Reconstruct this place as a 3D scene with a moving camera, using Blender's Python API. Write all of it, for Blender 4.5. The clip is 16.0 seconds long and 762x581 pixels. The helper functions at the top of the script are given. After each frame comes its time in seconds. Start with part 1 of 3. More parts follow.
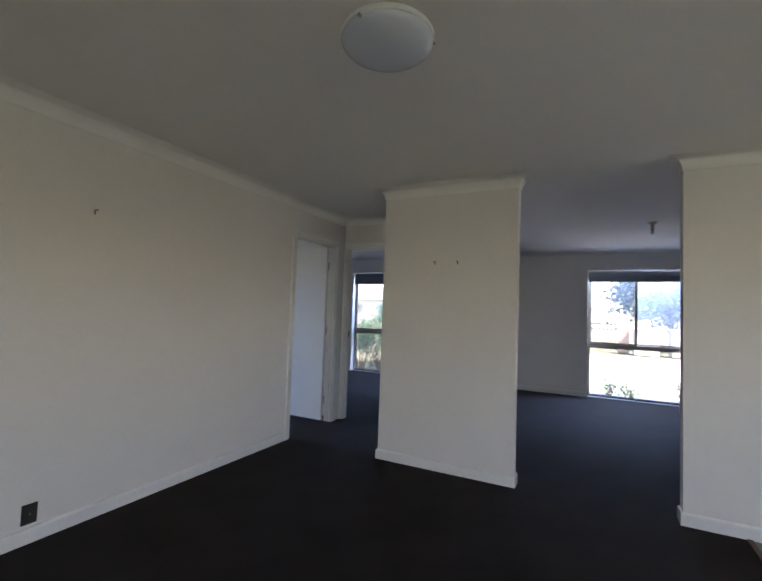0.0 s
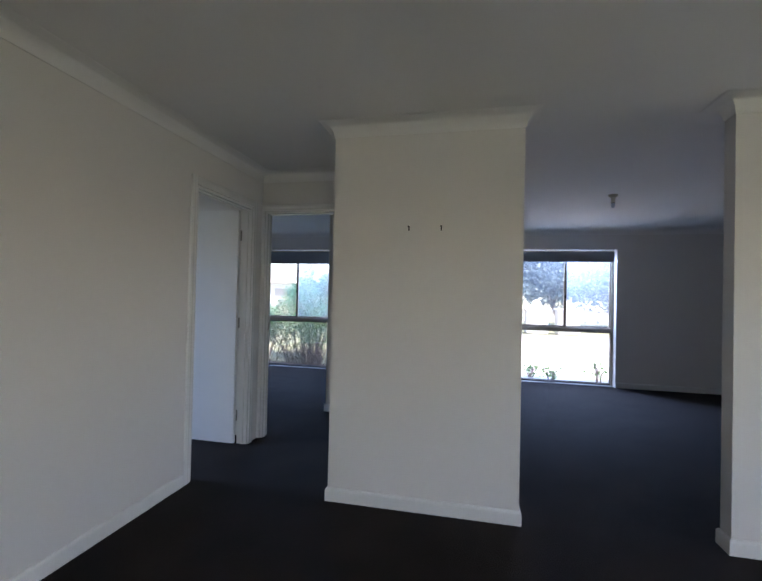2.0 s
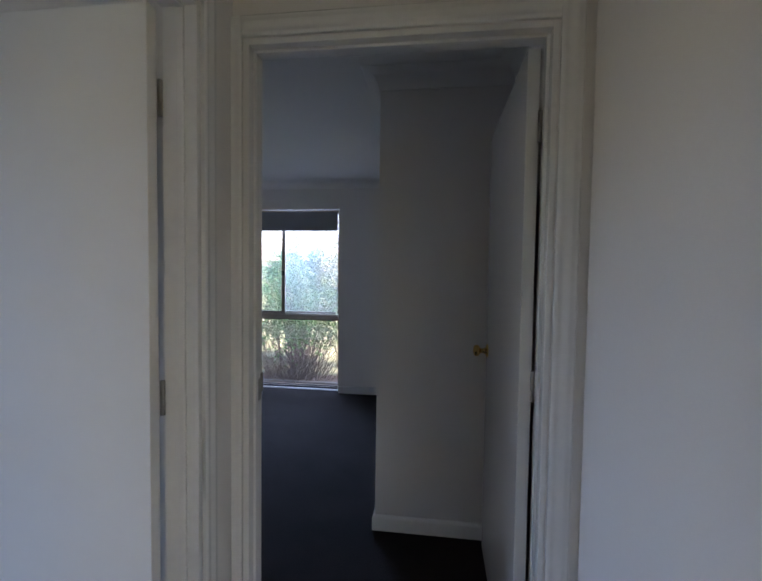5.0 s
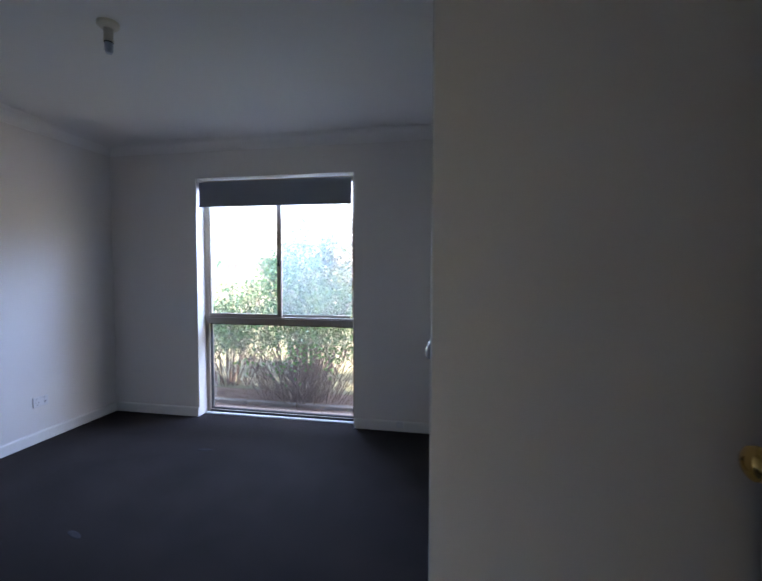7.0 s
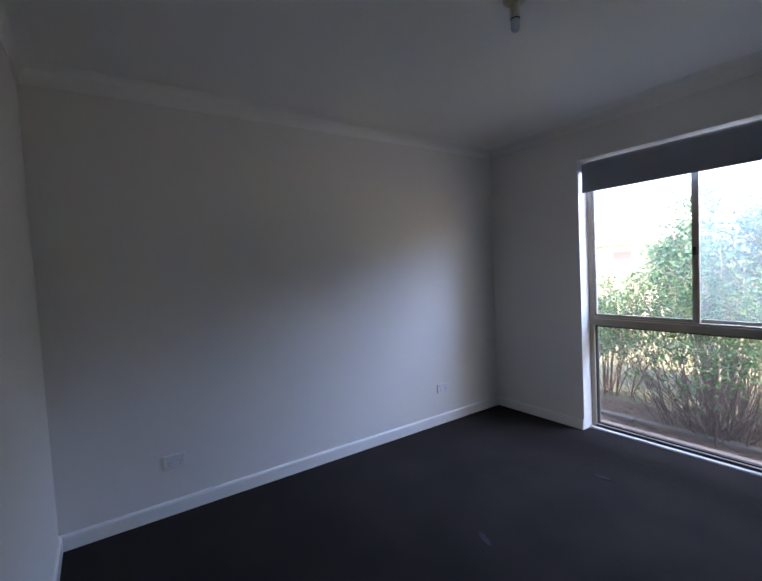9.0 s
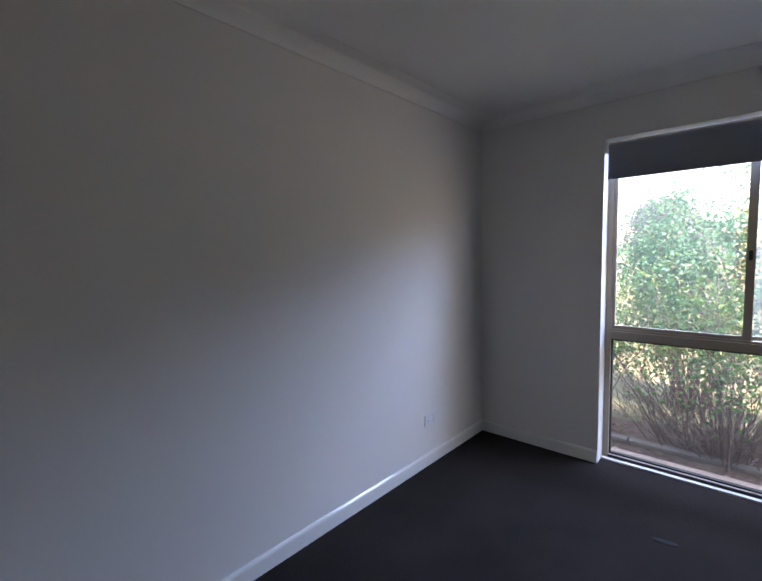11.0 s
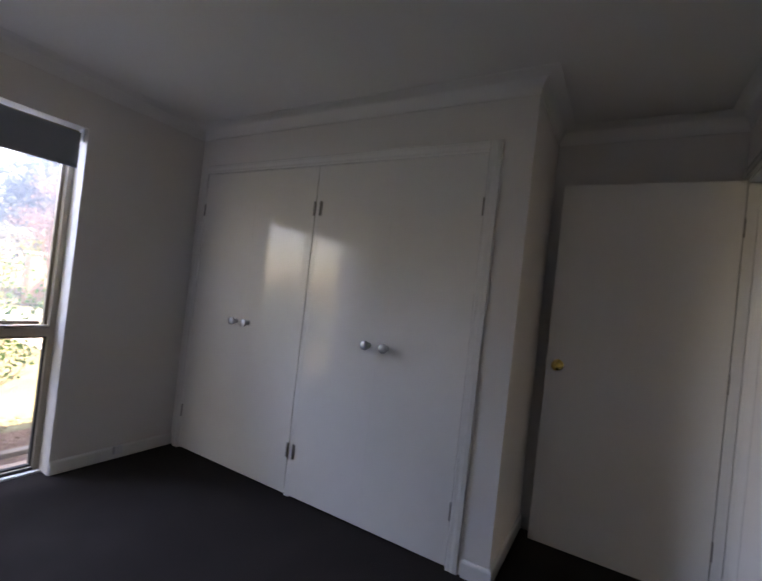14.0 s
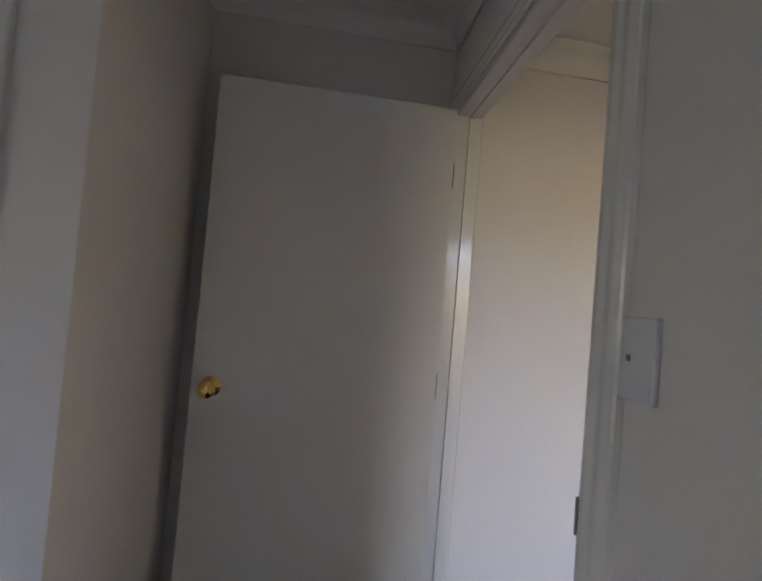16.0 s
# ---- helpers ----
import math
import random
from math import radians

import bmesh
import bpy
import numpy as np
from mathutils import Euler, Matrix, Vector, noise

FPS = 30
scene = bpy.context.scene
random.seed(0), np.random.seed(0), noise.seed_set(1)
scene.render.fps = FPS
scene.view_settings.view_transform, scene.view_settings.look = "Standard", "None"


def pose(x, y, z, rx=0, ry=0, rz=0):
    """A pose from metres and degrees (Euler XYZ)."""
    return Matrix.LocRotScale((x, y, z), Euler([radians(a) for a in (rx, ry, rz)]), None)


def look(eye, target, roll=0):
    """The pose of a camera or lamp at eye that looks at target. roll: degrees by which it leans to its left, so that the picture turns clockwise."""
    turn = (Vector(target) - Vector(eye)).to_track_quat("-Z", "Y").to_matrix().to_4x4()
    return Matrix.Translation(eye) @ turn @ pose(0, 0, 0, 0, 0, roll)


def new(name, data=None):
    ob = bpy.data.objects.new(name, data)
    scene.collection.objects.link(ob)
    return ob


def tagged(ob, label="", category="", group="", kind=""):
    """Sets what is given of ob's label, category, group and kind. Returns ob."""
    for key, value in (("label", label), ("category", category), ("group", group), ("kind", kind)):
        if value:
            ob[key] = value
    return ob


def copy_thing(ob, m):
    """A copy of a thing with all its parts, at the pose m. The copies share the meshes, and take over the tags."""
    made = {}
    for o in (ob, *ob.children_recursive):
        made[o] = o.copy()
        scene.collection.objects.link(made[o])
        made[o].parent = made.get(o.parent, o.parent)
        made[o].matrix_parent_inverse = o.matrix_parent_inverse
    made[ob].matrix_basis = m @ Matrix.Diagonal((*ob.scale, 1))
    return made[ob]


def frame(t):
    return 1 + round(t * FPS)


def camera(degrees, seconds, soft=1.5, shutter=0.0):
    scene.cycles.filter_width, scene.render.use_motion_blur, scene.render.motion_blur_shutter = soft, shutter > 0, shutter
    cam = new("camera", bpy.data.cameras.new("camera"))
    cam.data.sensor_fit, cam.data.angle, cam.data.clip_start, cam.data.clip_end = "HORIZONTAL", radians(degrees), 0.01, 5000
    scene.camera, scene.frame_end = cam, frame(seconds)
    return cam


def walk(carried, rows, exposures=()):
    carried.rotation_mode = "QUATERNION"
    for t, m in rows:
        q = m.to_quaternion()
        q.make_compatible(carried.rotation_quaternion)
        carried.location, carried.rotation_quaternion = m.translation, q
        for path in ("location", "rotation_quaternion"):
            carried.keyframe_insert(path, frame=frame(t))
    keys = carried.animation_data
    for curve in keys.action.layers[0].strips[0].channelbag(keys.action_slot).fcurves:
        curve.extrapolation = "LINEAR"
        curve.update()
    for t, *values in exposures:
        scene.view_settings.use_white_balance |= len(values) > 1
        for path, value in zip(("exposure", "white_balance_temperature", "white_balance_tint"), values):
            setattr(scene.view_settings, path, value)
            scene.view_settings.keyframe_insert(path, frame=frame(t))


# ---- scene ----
cam = camera(85.0, 16.0, soft=1.7, shutter=0.15)
PATH = [
    (0, (0.846, 0.313, 1.312), (-0.057, 2.095, 1.405), 2.0),
    (0.5, (0.641, 0.297, 1.339), (0.074, 2.213, 1.421), 1.6),
    (1, (0.419, 0.464, 1.316), (-0.012, 2.416, 1.373), 1.4),
    (1.5, (0.219, 0.763, 1.304), (-0.205, 2.717, 1.344), 1.4),
    (2, (0.033, 1.128, 1.306), (-0.388, 3.083, 1.332), 1.3),
    (2.5, (-0.182, 1.539, 1.302), (-0.603, 3.494, 1.307), 1.3),
    (3, (-0.394, 1.958, 1.314), (-0.815, 3.913, 1.303), 1.2),
    (5.5, (-1.316, 3.832, 1.379), (-1.557, 5.818, 1.283), 0.8),
    (6, (-1.333, 4.244, 1.365), (-1.573, 6.229, 1.262), 0.8),
    (6.5, (-1.410, 4.512, 1.365), (-1.645, 6.498, 1.253), 1.0),
    (7, (-1.486, 4.737, 1.303), (-1.850, 6.705, 1.204), 0.2),
    (7.5, (-1.62, 4.898, 1.314), (-2.48, 6.696, 1.206), -1.0),
    (8, (-1.768, 4.91, 1.322), (-2.977, 6.499, 1.215), -1.8),
    (8.5, (-1.86, 4.915, 1.348), (-3.357, 6.236, 1.237), -2.7),
    (9, (-1.949, 4.934, 1.339), (-3.598, 6.061, 1.238), -2.9),
    (11.5, (-3.231, 5.176, 1.398), (-4.242, 6.891, 1.202), 0.4),
    (12, (-3.385, 5.246, 1.385), (-3.865, 7.177, 1.185), 2.2),
    (12.5, (-3.488, 5.278, 1.369), (-3.314, 7.264, 1.204), 4.3),
    (13, (-3.563, 5.249, 1.364), (-2.68, 7.041, 1.262), 5.9),
    (13.5, (-3.59, 5.217, 1.308), (-2.248, 6.699, 1.28), 6.3),
    (14, (-3.533, 5.161, 1.287), (-1.806, 6.169, 1.312), 6.4),
    (14.5, (-3.429, 5.115, 1.27), (-1.52, 5.707, 1.331), 6.1),
    (15, (-3.188, 5.082, 1.29), (-1.212, 5.384, 1.347), 5.9),
    (15.5, (-2.816, 5.087, 1.313), (-0.818, 5.151, 1.363), 5.5),
    (16, (-2.393, 5.113, 1.328), (-0.411, 4.846, 1.383), 4.9),
]
EXPOSURES = ((0.0, 2.7, 6750, 28), (3.0, 2.8, 6400, 26), (5.5, 2.97, 7300, 30), (6.0, 3.12, 7350, 30), (6.8, 3.22, 7450, 30), (7.5, 3.08, 7350, 29), (9.0, 3.03, 7800, 30),
             (11.5, 3.08, 8400, 32), (12.0, 2.82, 8600, 33), (12.5, 2.65, 8800, 34), (13.0, 2.78, 9100, 35), (13.6, 2.83, 9300, 36), (14.0, 3.0, 9300, 36), (14.5, 3.5, 9300, 36), (16.0, 3.7, 9000, 35))

walk(cam, [(t, look(eye, target, roll)) for t, eye, target, roll in PATH], EXPOSURES)


# ---------- world, sun, exposure ----------
world = bpy.data.worlds.new("world")
scene.world = world
world.use_nodes = True
wn = world.node_tree
sky = wn.nodes.new("ShaderNodeTexSky")
sky.sky_type, sky.sun_disc = "NISHITA", False
SUN_EL, SUN_AZ = radians(54), radians(118)
sky.sun_elevation, sky.sun_rotation = SUN_EL, SUN_AZ
sky.air_density, sky.dust_density = 1.0, 1.2
wn.nodes["Background"].inputs["Strength"].default_value = 0.15
wn.links.new(sky.outputs[0], wn.nodes["Background"].inputs["Color"])
sun = new("sun", bpy.data.lights.new("sun", "SUN"))
sun.data.energy, sun.data.angle, sun.data.color = 3.4, radians(0.5), (1.0, 0.95, 0.86)
SUN_DIR = Vector((math.sin(SUN_AZ) * math.cos(SUN_EL), math.cos(SUN_AZ) * math.cos(SUN_EL), math.sin(SUN_EL)))
sun.matrix_world = look(SUN_DIR * 30, (0, 0, 0))
# added area lamps standing in for sky light at the tall and west windows
for at, aim, watts, tone, deep in (((-2.8, 8.98, 2.46), (-3.9, 6.9, 0.9), 29.0, (0.29, 0.53, 1.0), 0.8),
                                   ((1.68, 8.62, 2.28), (0.58, 6.9, 0.85), 44.0, (0.34, 0.58, 1.0), 0.32),
                                   ((-5.18, 3.3, 2.25), (-1.6, 3.9, 0.55), 16.0, (0.28, 0.53, 1.0), 0.32)):
    lamp = new("sky_fill_lamp", bpy.data.lights.new("sky_fill_lamp", "AREA"))
    lamp.data.shape, lamp.data.size, lamp.data.size_y = "RECTANGLE", 1.3, deep
    lamp.data.energy, lamp.data.color = watts, tone
    lamp.matrix_world = look(at, aim)


# ---------- materials ----------
def material(name, colour, rough=0.6, metal=0.0, vary=0.06, scale=6.0, fine=180.0, bump=0.1, depth=0.002, coat=0.0, sheen=0.0, tint=None, per_object=0.0, spec=0.5):
    m = bpy.data.materials.new(name)
    m.use_nodes = True
    t = m.node_tree
    p = t.nodes["Principled BSDF"]
    p.inputs["Roughness"].default_value, p.inputs["Metallic"].default_value = rough, metal
    p.inputs["Coat Weight"].default_value, p.inputs["Sheen Weight"].default_value = coat, sheen
    p.inputs["Specular IOR Level"].default_value = spec
    pos = t.nodes.new("ShaderNodeTexCoord")
    big, small = t.nodes.new("ShaderNodeTexNoise"), t.nodes.new("ShaderNodeTexNoise")
    big.inputs["Scale"].default_value, big.inputs["Detail"].default_value = scale, 4
    small.inputs["Scale"].default_value, small.inputs["Detail"].default_value = fine, 3
    for n in (big, small):
        t.links.new(pos.outputs["Object"], n.inputs["Vector"])
    mix = t.nodes.new("ShaderNodeMix")
    mix.data_type = "RGBA"
    a = [c * (1 - vary) for c in colour]
    b = list(tint) if tint else [min(1, c * (1 + vary)) for c in colour]
    mix.inputs["A"].default_value, mix.inputs["B"].default_value = (*a, 1), (*b, 1)
    add = t.nodes.new("ShaderNodeMath")
    add.operation = "MULTIPLY_ADD"
    add.inputs[1].default_value, add.inputs[2].default_value = 0.5, 0.0
    t.links.new(small.outputs["Fac"], add.inputs[0])
    half = t.nodes.new("ShaderNodeMath")
    half.operation = "MULTIPLY_ADD"
    half.inputs[1].default_value = 0.5
    t.links.new(big.outputs["Fac"], half.inputs[0])
    t.links.new(add.outputs[0], half.inputs[2])
    fac = half
    if per_object:
        info = t.nodes.new("ShaderNodeObjectInfo")
        more = t.nodes.new("ShaderNodeMath")
        more.operation = "MULTIPLY_ADD"
        more.inputs[1].default_value = per_object
        t.links.new(info.outputs["Random"], more.inputs[0])
        t.links.new(half.outputs[0], more.inputs[2])
        fac = more
    stretch = t.nodes.new("ShaderNodeMapRange")
    stretch.inputs["From Min"].default_value, stretch.inputs["From Max"].default_value = 0.3, 0.7 + per_object
    t.links.new(fac.outputs[0], stretch.inputs["Value"])
    t.links.new(stretch.outputs[0], mix.inputs["Factor"])
    t.links.new(mix.outputs["Result"], p.inputs["Base Color"])
    if bump:
        bn = t.nodes.new("ShaderNodeBump")
        bn.inputs["Strength"].default_value, bn.inputs["Distance"].default_value = bump, depth
        t.links.new(small.outputs["Fac"], bn.inputs["Height"])
        t.links.new(bn.outputs[0], p.inputs["Normal"])
    return m


WALL = material("wall_paint", (0.745, 0.712, 0.67), 0.75, vary=0.025, scale=1.7, fine=260, bump=0.12, depth=0.001, spec=0.3)
CEIL = material("ceiling_paint", (0.80, 0.782, 0.75), 0.9, vary=0.02, scale=1.2, fine=150, bump=0.1, depth=0.001, spec=0.2)
TRIM = material("gloss_trim_paint", (0.80, 0.785, 0.745), 0.16, vary=0.03, scale=9, fine=60, bump=0.03, depth=0.001)
DOOR = material("gloss_door_paint", (0.80, 0.78, 0.73), 0.085, vary=0.02, scale=2.2, fine=9, bump=0.02, depth=0.002)
CARPET = material("charcoal_carpet", (0.0220, 0.0155, 0.0132), 0.8, vary=0.5, scale=3.0, fine=420, bump=0.8, depth=0.006, sheen=0.02, spec=0.10)
DENTED = material("pressed_carpet", (0.045, 0.043, 0.046), 0.9, vary=0.4, scale=30, fine=420, bump=0.6, depth=0.004, spec=0.1)
TILE = material("grey_green_tile", (0.20, 0.25, 0.232), 0.35, vary=0.12, scale=7, fine=60, bump=0.05, per_object=0.35)
GROUT = material("dark_grout", (0.12, 0.12, 0.115), 0.9, vary=0.15, fine=200, bump=0.3)
STRIP = material("brown_edge_strip", (0.14, 0.085, 0.055), 0.5, vary=0.2, scale=12, fine=90)
ALU = material("beige_aluminium", (0.42, 0.36, 0.28), 0.42, metal=0.15, vary=0.06, scale=8, fine=120, bump=0.03)
SEAL = material("black_seal", (0.02, 0.02, 0.02), 0.7, vary=0.2)
FABRIC = material("slate_blind_fabric", (0.25, 0.275, 0.31), 0.9, vary=0.08, scale=4, fine=600, bump=0.3, depth=0.001, spec=0.2)
BRASS = material("polished_brass", (0.78, 0.52, 0.16), 0.18, metal=1.0, vary=0.06, scale=30, fine=90, bump=0.02)
CHROME = material("polished_chrome", (0.66, 0.68, 0.71), 0.22, metal=0.6, vary=0.03, bump=0.0)
PLASTIC = material("white_plastic", (0.70, 0.70, 0.70), 0.35, vary=0.02, bump=0.0)
AGED = material("cream_plastic", (0.62, 0.57, 0.45), 0.4, vary=0.05, bump=0.0)
BROWNPLATE = material("dark_brown_plastic", (0.035, 0.03, 0.028), 0.4, vary=0.1, bump=0.0)
STEEL = material("dull_steel", (0.33, 0.31, 0.28), 0.4, metal=0.9, vary=0.15, scale=40, fine=200, bump=0.05)
DARKMETAL = material("dark_screw_metal", (0.05, 0.045, 0.04), 0.5, metal=0.6, vary=0.15)
OPAL = material("opal_glass", (0.56, 0.60, 0.67), 0.14, vary=0.02, bump=0.0)
BRICK = material("orange_brown_brick", (0.42, 0.28, 0.21), 0.9, vary=0.25, scale=9, fine=90, bump=0.4)
ROOF = material("roof_sheet", (0.30, 0.27, 0.25), 0.6, vary=0.15, scale=2, fine=60)
MULCH = material("brown_mulch", (0.24, 0.135, 0.10), 1.0, vary=0.5, scale=5, fine=70, bump=1.0, depth=0.03, tint=(0.36, 0.235, 0.18))
LAWN = material("dry_lawn", (0.19, 0.21, 0.10), 1.0, vary=0.35, scale=0.8, fine=60, bump=0.8, depth=0.02, tint=(0.33, 0.315, 0.20))
PAVING = material("pale_concrete", (0.52, 0.50, 0.47), 0.9, vary=0.12, scale=1.5, fine=70, bump=0.2)
EDGING = material("weathered_edging", (0.26, 0.22, 0.19), 0.9, vary=0.2, scale=6, fine=80, bump=0.3)
BARK = material("brown_stems", (0.21, 0.14, 0.105), 0.9, vary=0.4, scale=14, fine=120, bump=0.4)


def leaf_material(name, a, b):
    m = bpy.data.materials.new(name)
    m.use_nodes = True
    t = m.node_tree
    p = t.nodes["Principled BSDF"]
    p.inputs["Roughness"].default_value = 0.5
    geo, mix = t.nodes.new("ShaderNodeNewGeometry"), t.nodes.new("ShaderNodeMix")
    mix.data_type = "RGBA"
    mix.inputs["A"].default_value, mix.inputs["B"].default_value = (*a, 1), (*b, 1)
    t.links.new(geo.outputs["Random Per Island"], mix.inputs["Factor"])
    t.links.new(mix.outputs["Result"], p.inputs["Base Color"])
    glow = t.nodes.new("ShaderNodeBsdfTranslucent")
    t.links.new(mix.outputs["Result"], glow.inputs["Color"])
    both = t.nodes.new("ShaderNodeMixShader")
    both.inputs[0].default_value = 0.5
    t.links.new(p.outputs[0], both.inputs[1])
    t.links.new(glow.outputs[0], both.inputs[2])
    t.links.new(both.outputs[0], t.nodes["Material Output"].inputs["Surface"])
    return m


LEAF = leaf_material("green_leaves", (0.07, 0.17, 0.05), (0.17, 0.31, 0.085))
LEAF_YELLOW = leaf_material("yellow_green_leaves", (0.17, 0.20, 0.04), (0.33, 0.30, 0.07))
LEAF_BLUE = leaf_material("grey_green_leaves", (0.07, 0.19, 0.115), (0.15, 0.32, 0.20))
LITTER = leaf_material("dead_leaves", (0.20, 0.12, 0.08), (0.34, 0.24, 0.17))
LEAF_PINK = leaf_material("dusky_leaves", (0.24, 0.15, 0.14), (0.34, 0.24, 0.2))
# distance haze is put into this pale, bluish leaf colour
LEAF_FAR = leaf_material("haze_paled_leaves", (0.12, 0.17, 0.175), (0.20, 0.25, 0.255))

GLASS = bpy.data.materials.new("window_glass")
GLASS.use_nodes = True
_t = GLASS.node_tree
_clear, _gloss, _mix = _t.nodes.new("ShaderNodeBsdfTransparent"), _t.nodes.new("ShaderNodeBsdfGlossy"), _t.nodes.new("ShaderNodeMixShader")
_gloss.inputs["Roughness"].default_value, _mix.inputs[0].default_value = 0.02, 0.05
_clear.inputs["Color"].default_value = (0.93, 0.96, 0.95, 1)
_t.links.new(_clear.outputs[0], _mix.inputs[1])
_t.links.new(_gloss.outputs[0], _mix.inputs[2])
# faint translucent share in the glass imitates the haze of outdoor glare
_haze, _haze_mix = _t.nodes.new("ShaderNodeBsdfTranslucent"), _t.nodes.new("ShaderNodeMixShader")
_haze.inputs["Color"].default_value, _haze_mix.inputs[0].default_value = (0.75, 0.78, 0.82, 1), 0.016
_t.links.new(_mix.outputs[0], _haze_mix.inputs[1])
_t.links.new(_haze.outputs[0], _haze_mix.inputs[2])
_t.links.new(_haze_mix.outputs[0], _t.nodes["Material Output"].inputs["Surface"])

SCREEN = bpy.data.materials.new("insect_screen_mesh")
SCREEN.use_nodes = True
_t = SCREEN.node_tree
_clear, _wire, _back, _mix, _both = (_t.nodes.new("ShaderNodeBsdfTransparent"), _t.nodes.new("ShaderNodeBsdfDiffuse"), _t.nodes.new("ShaderNodeBsdfTranslucent"),
                                     _t.nodes.new("ShaderNodeMixShader"), _t.nodes.new("ShaderNodeMixShader"))
_wire.inputs["Color"].default_value, _back.inputs["Color"].default_value = (0.5, 0.52, 0.55, 1), (0.72, 0.76, 0.82, 1)
_both.inputs[0].default_value, _mix.inputs[0].default_value = 0.7, 0.075
_t.links.new(_wire.outputs[0], _both.inputs[1])
_t.links.new(_back.outputs[0], _both.inputs[2])
_t.links.new(_clear.outputs[0], _mix.inputs[1])
_t.links.new(_both.outputs[0], _mix.inputs[2])
_t.links.new(_mix.outputs[0], _t.nodes["Material Output"].inputs["Surface"])


# ---------- mesh helpers ----------
def part(name, bm, mat, parent=None, label="", smooth=False):
    me = bpy.data.meshes.new(name)
    bm.normal_update()
    bm.to_mesh(me)
    bm.free()
    me.materials.append(mat)
    if smooth:
        me.shade_smooth()
        me.set_sharp_from_angle(angle=radians(40))
    ob = new(name, me)
    if parent is not None:
        ob.parent = parent
    return tagged(ob, label)


def thing(name, label, category, at=(0, 0, 0), group="", kind=""):
    ob = new(name)
    ob.location = at
    ob.empty_display_size = 0.1
    return tagged(ob, label, category, group, kind)


def box(bm, x0, y0, z0, x1, y1, z1, bevel=0.0):
    m = Matrix.Translation(((x0 + x1) / 2, (y0 + y1) / 2, (z0 + z1) / 2)) @ Matrix.Diagonal((abs(x1 - x0), abs(y1 - y0), abs(z1 - z0), 1))
    r = bmesh.ops.create_cube(bm, size=1, matrix=m)
    if bevel:
        edges = list({e for v in r["verts"] for e in v.link_edges})
        bmesh.ops.bevel(bm, geom=edges, offset=bevel, segments=2, affect="EDGES", profile=0.6)
    return bm


def boxed(*a, bevel=0.0):
    return box(bmesh.new(), *a, bevel=bevel)


def lathe(profile, m=Matrix.Identity(4), steps=28):
    """A turned body: profile of (radius, height) along local z."""
    bm = bmesh.new()
    rings = []
    for r, h in profile:
        if r < 1e-5:
            rings.append([bm.verts.new(m @ Vector((0, 0, h)))])
        else:
            rings.append([bm.verts.new(m @ Vector((r * math.cos(2 * math.pi * i / steps), r * math.sin(2 * math.pi * i / steps), h))) for i in range(steps)])
    for a, b in zip(rings, rings[1:]):
        for i in range(steps):
            j = (i + 1) % steps
            if len(a) == 1 and len(b) > 1:
                bm.faces.new((a[0], b[j], b[i]))
            elif len(b) == 1 and len(a) > 1:
                bm.faces.new((a[i], a[j], b[0]))
            elif len(a) > 1:
                bm.faces.new((a[i], a[j], b[j], b[i]))
    bmesh.ops.recalc_face_normals(bm, faces=bm.faces)
    return bm


def sweep(points, profile, closed=False):
    """A moulding along plan points, the room on the left of the way; profile of (out from the wall, height)."""
    bm = bmesh.new()
    n = len(points)
    P = [Vector(p) for p in points]
    rows = []
    for i in range(n):
        before = (P[i] - P[i - 1]).normalized() if (closed or i > 0) else None
        after = (P[(i + 1) % n] - P[i]).normalized() if (closed or i < n - 1) else None
        before, after = before or after, after or before
        na, nb = Vector((-before.y, before.x)), Vector((-after.y, after.x))
        mit = (na + nb) / (1 + na.dot(nb))
        rows.append([bm.verts.new((P[i].x + mit.x * o, P[i].y + mit.y * o, z)) for o, z in profile])
    k = len(profile)
    for i in range(n if closed else n - 1):
        a, b = rows[i], rows[(i + 1) % n]
        for j in range(k):
            bm.faces.new((a[j], b[j], b[(j + 1) % k], a[(j + 1) % k]))
    if not closed:
        bm.faces.new(rows[0][::-1])
        bm.faces.new(rows[-1])
    bmesh.ops.recalc_face_normals(bm, faces=bm.faces)
    return bm


def wall(name, axis, a0, a1, c0, c1, openings=(), top=2.4, label="cream painted plaster wall", mat=None, low=0.0):
    """A wall along an axis from a0 to a1, c0 to c1 thick; openings of (start, end, sill, head)."""
    bm = bmesh.new()

    def piece(s, e, z0, z1):
        if e - s > 1e-4 and z1 - z0 > 1e-4:
            if axis == "x":
                box(bm, s, c0, z0, e, c1, z1)
            else:
                box(bm, c0, s, z0, c1, e, z1)
    at = a0
    for s, e, z0, z1 in sorted(openings):
        piece(at, s, low, top)
        piece(s, e, low, z0)
        piece(s, e, z1, top)
        at = e
    piece(at, a1, low, top)
    ob = part(name, bm, mat or WALL)
    return tagged(ob, label, "wall", kind="structure")


# ---------- plan ----------
XW, XWO = -1.835, -1.925          # west wall of the dining room
YH, YB = 4.60, 4.69               # wall between hall and bedroom
XB = -4.575                        # west wall of the bedroom
YN, YNO = 8.02, 8.25              # north wall, with the tall windows
XE, YS = 4.60, -2.60              # far east and south
XR, XRO = -1.535, -1.455            # wardrobe front wall
YR = 5.585                        # wardrobe end wall
XN, XL = -0.86, -0.742             # wall between bedroom and living room
PX0, PX1, PY0, PY1 = -0.832, 0.330, 3.666, 3.766   # projecting wall
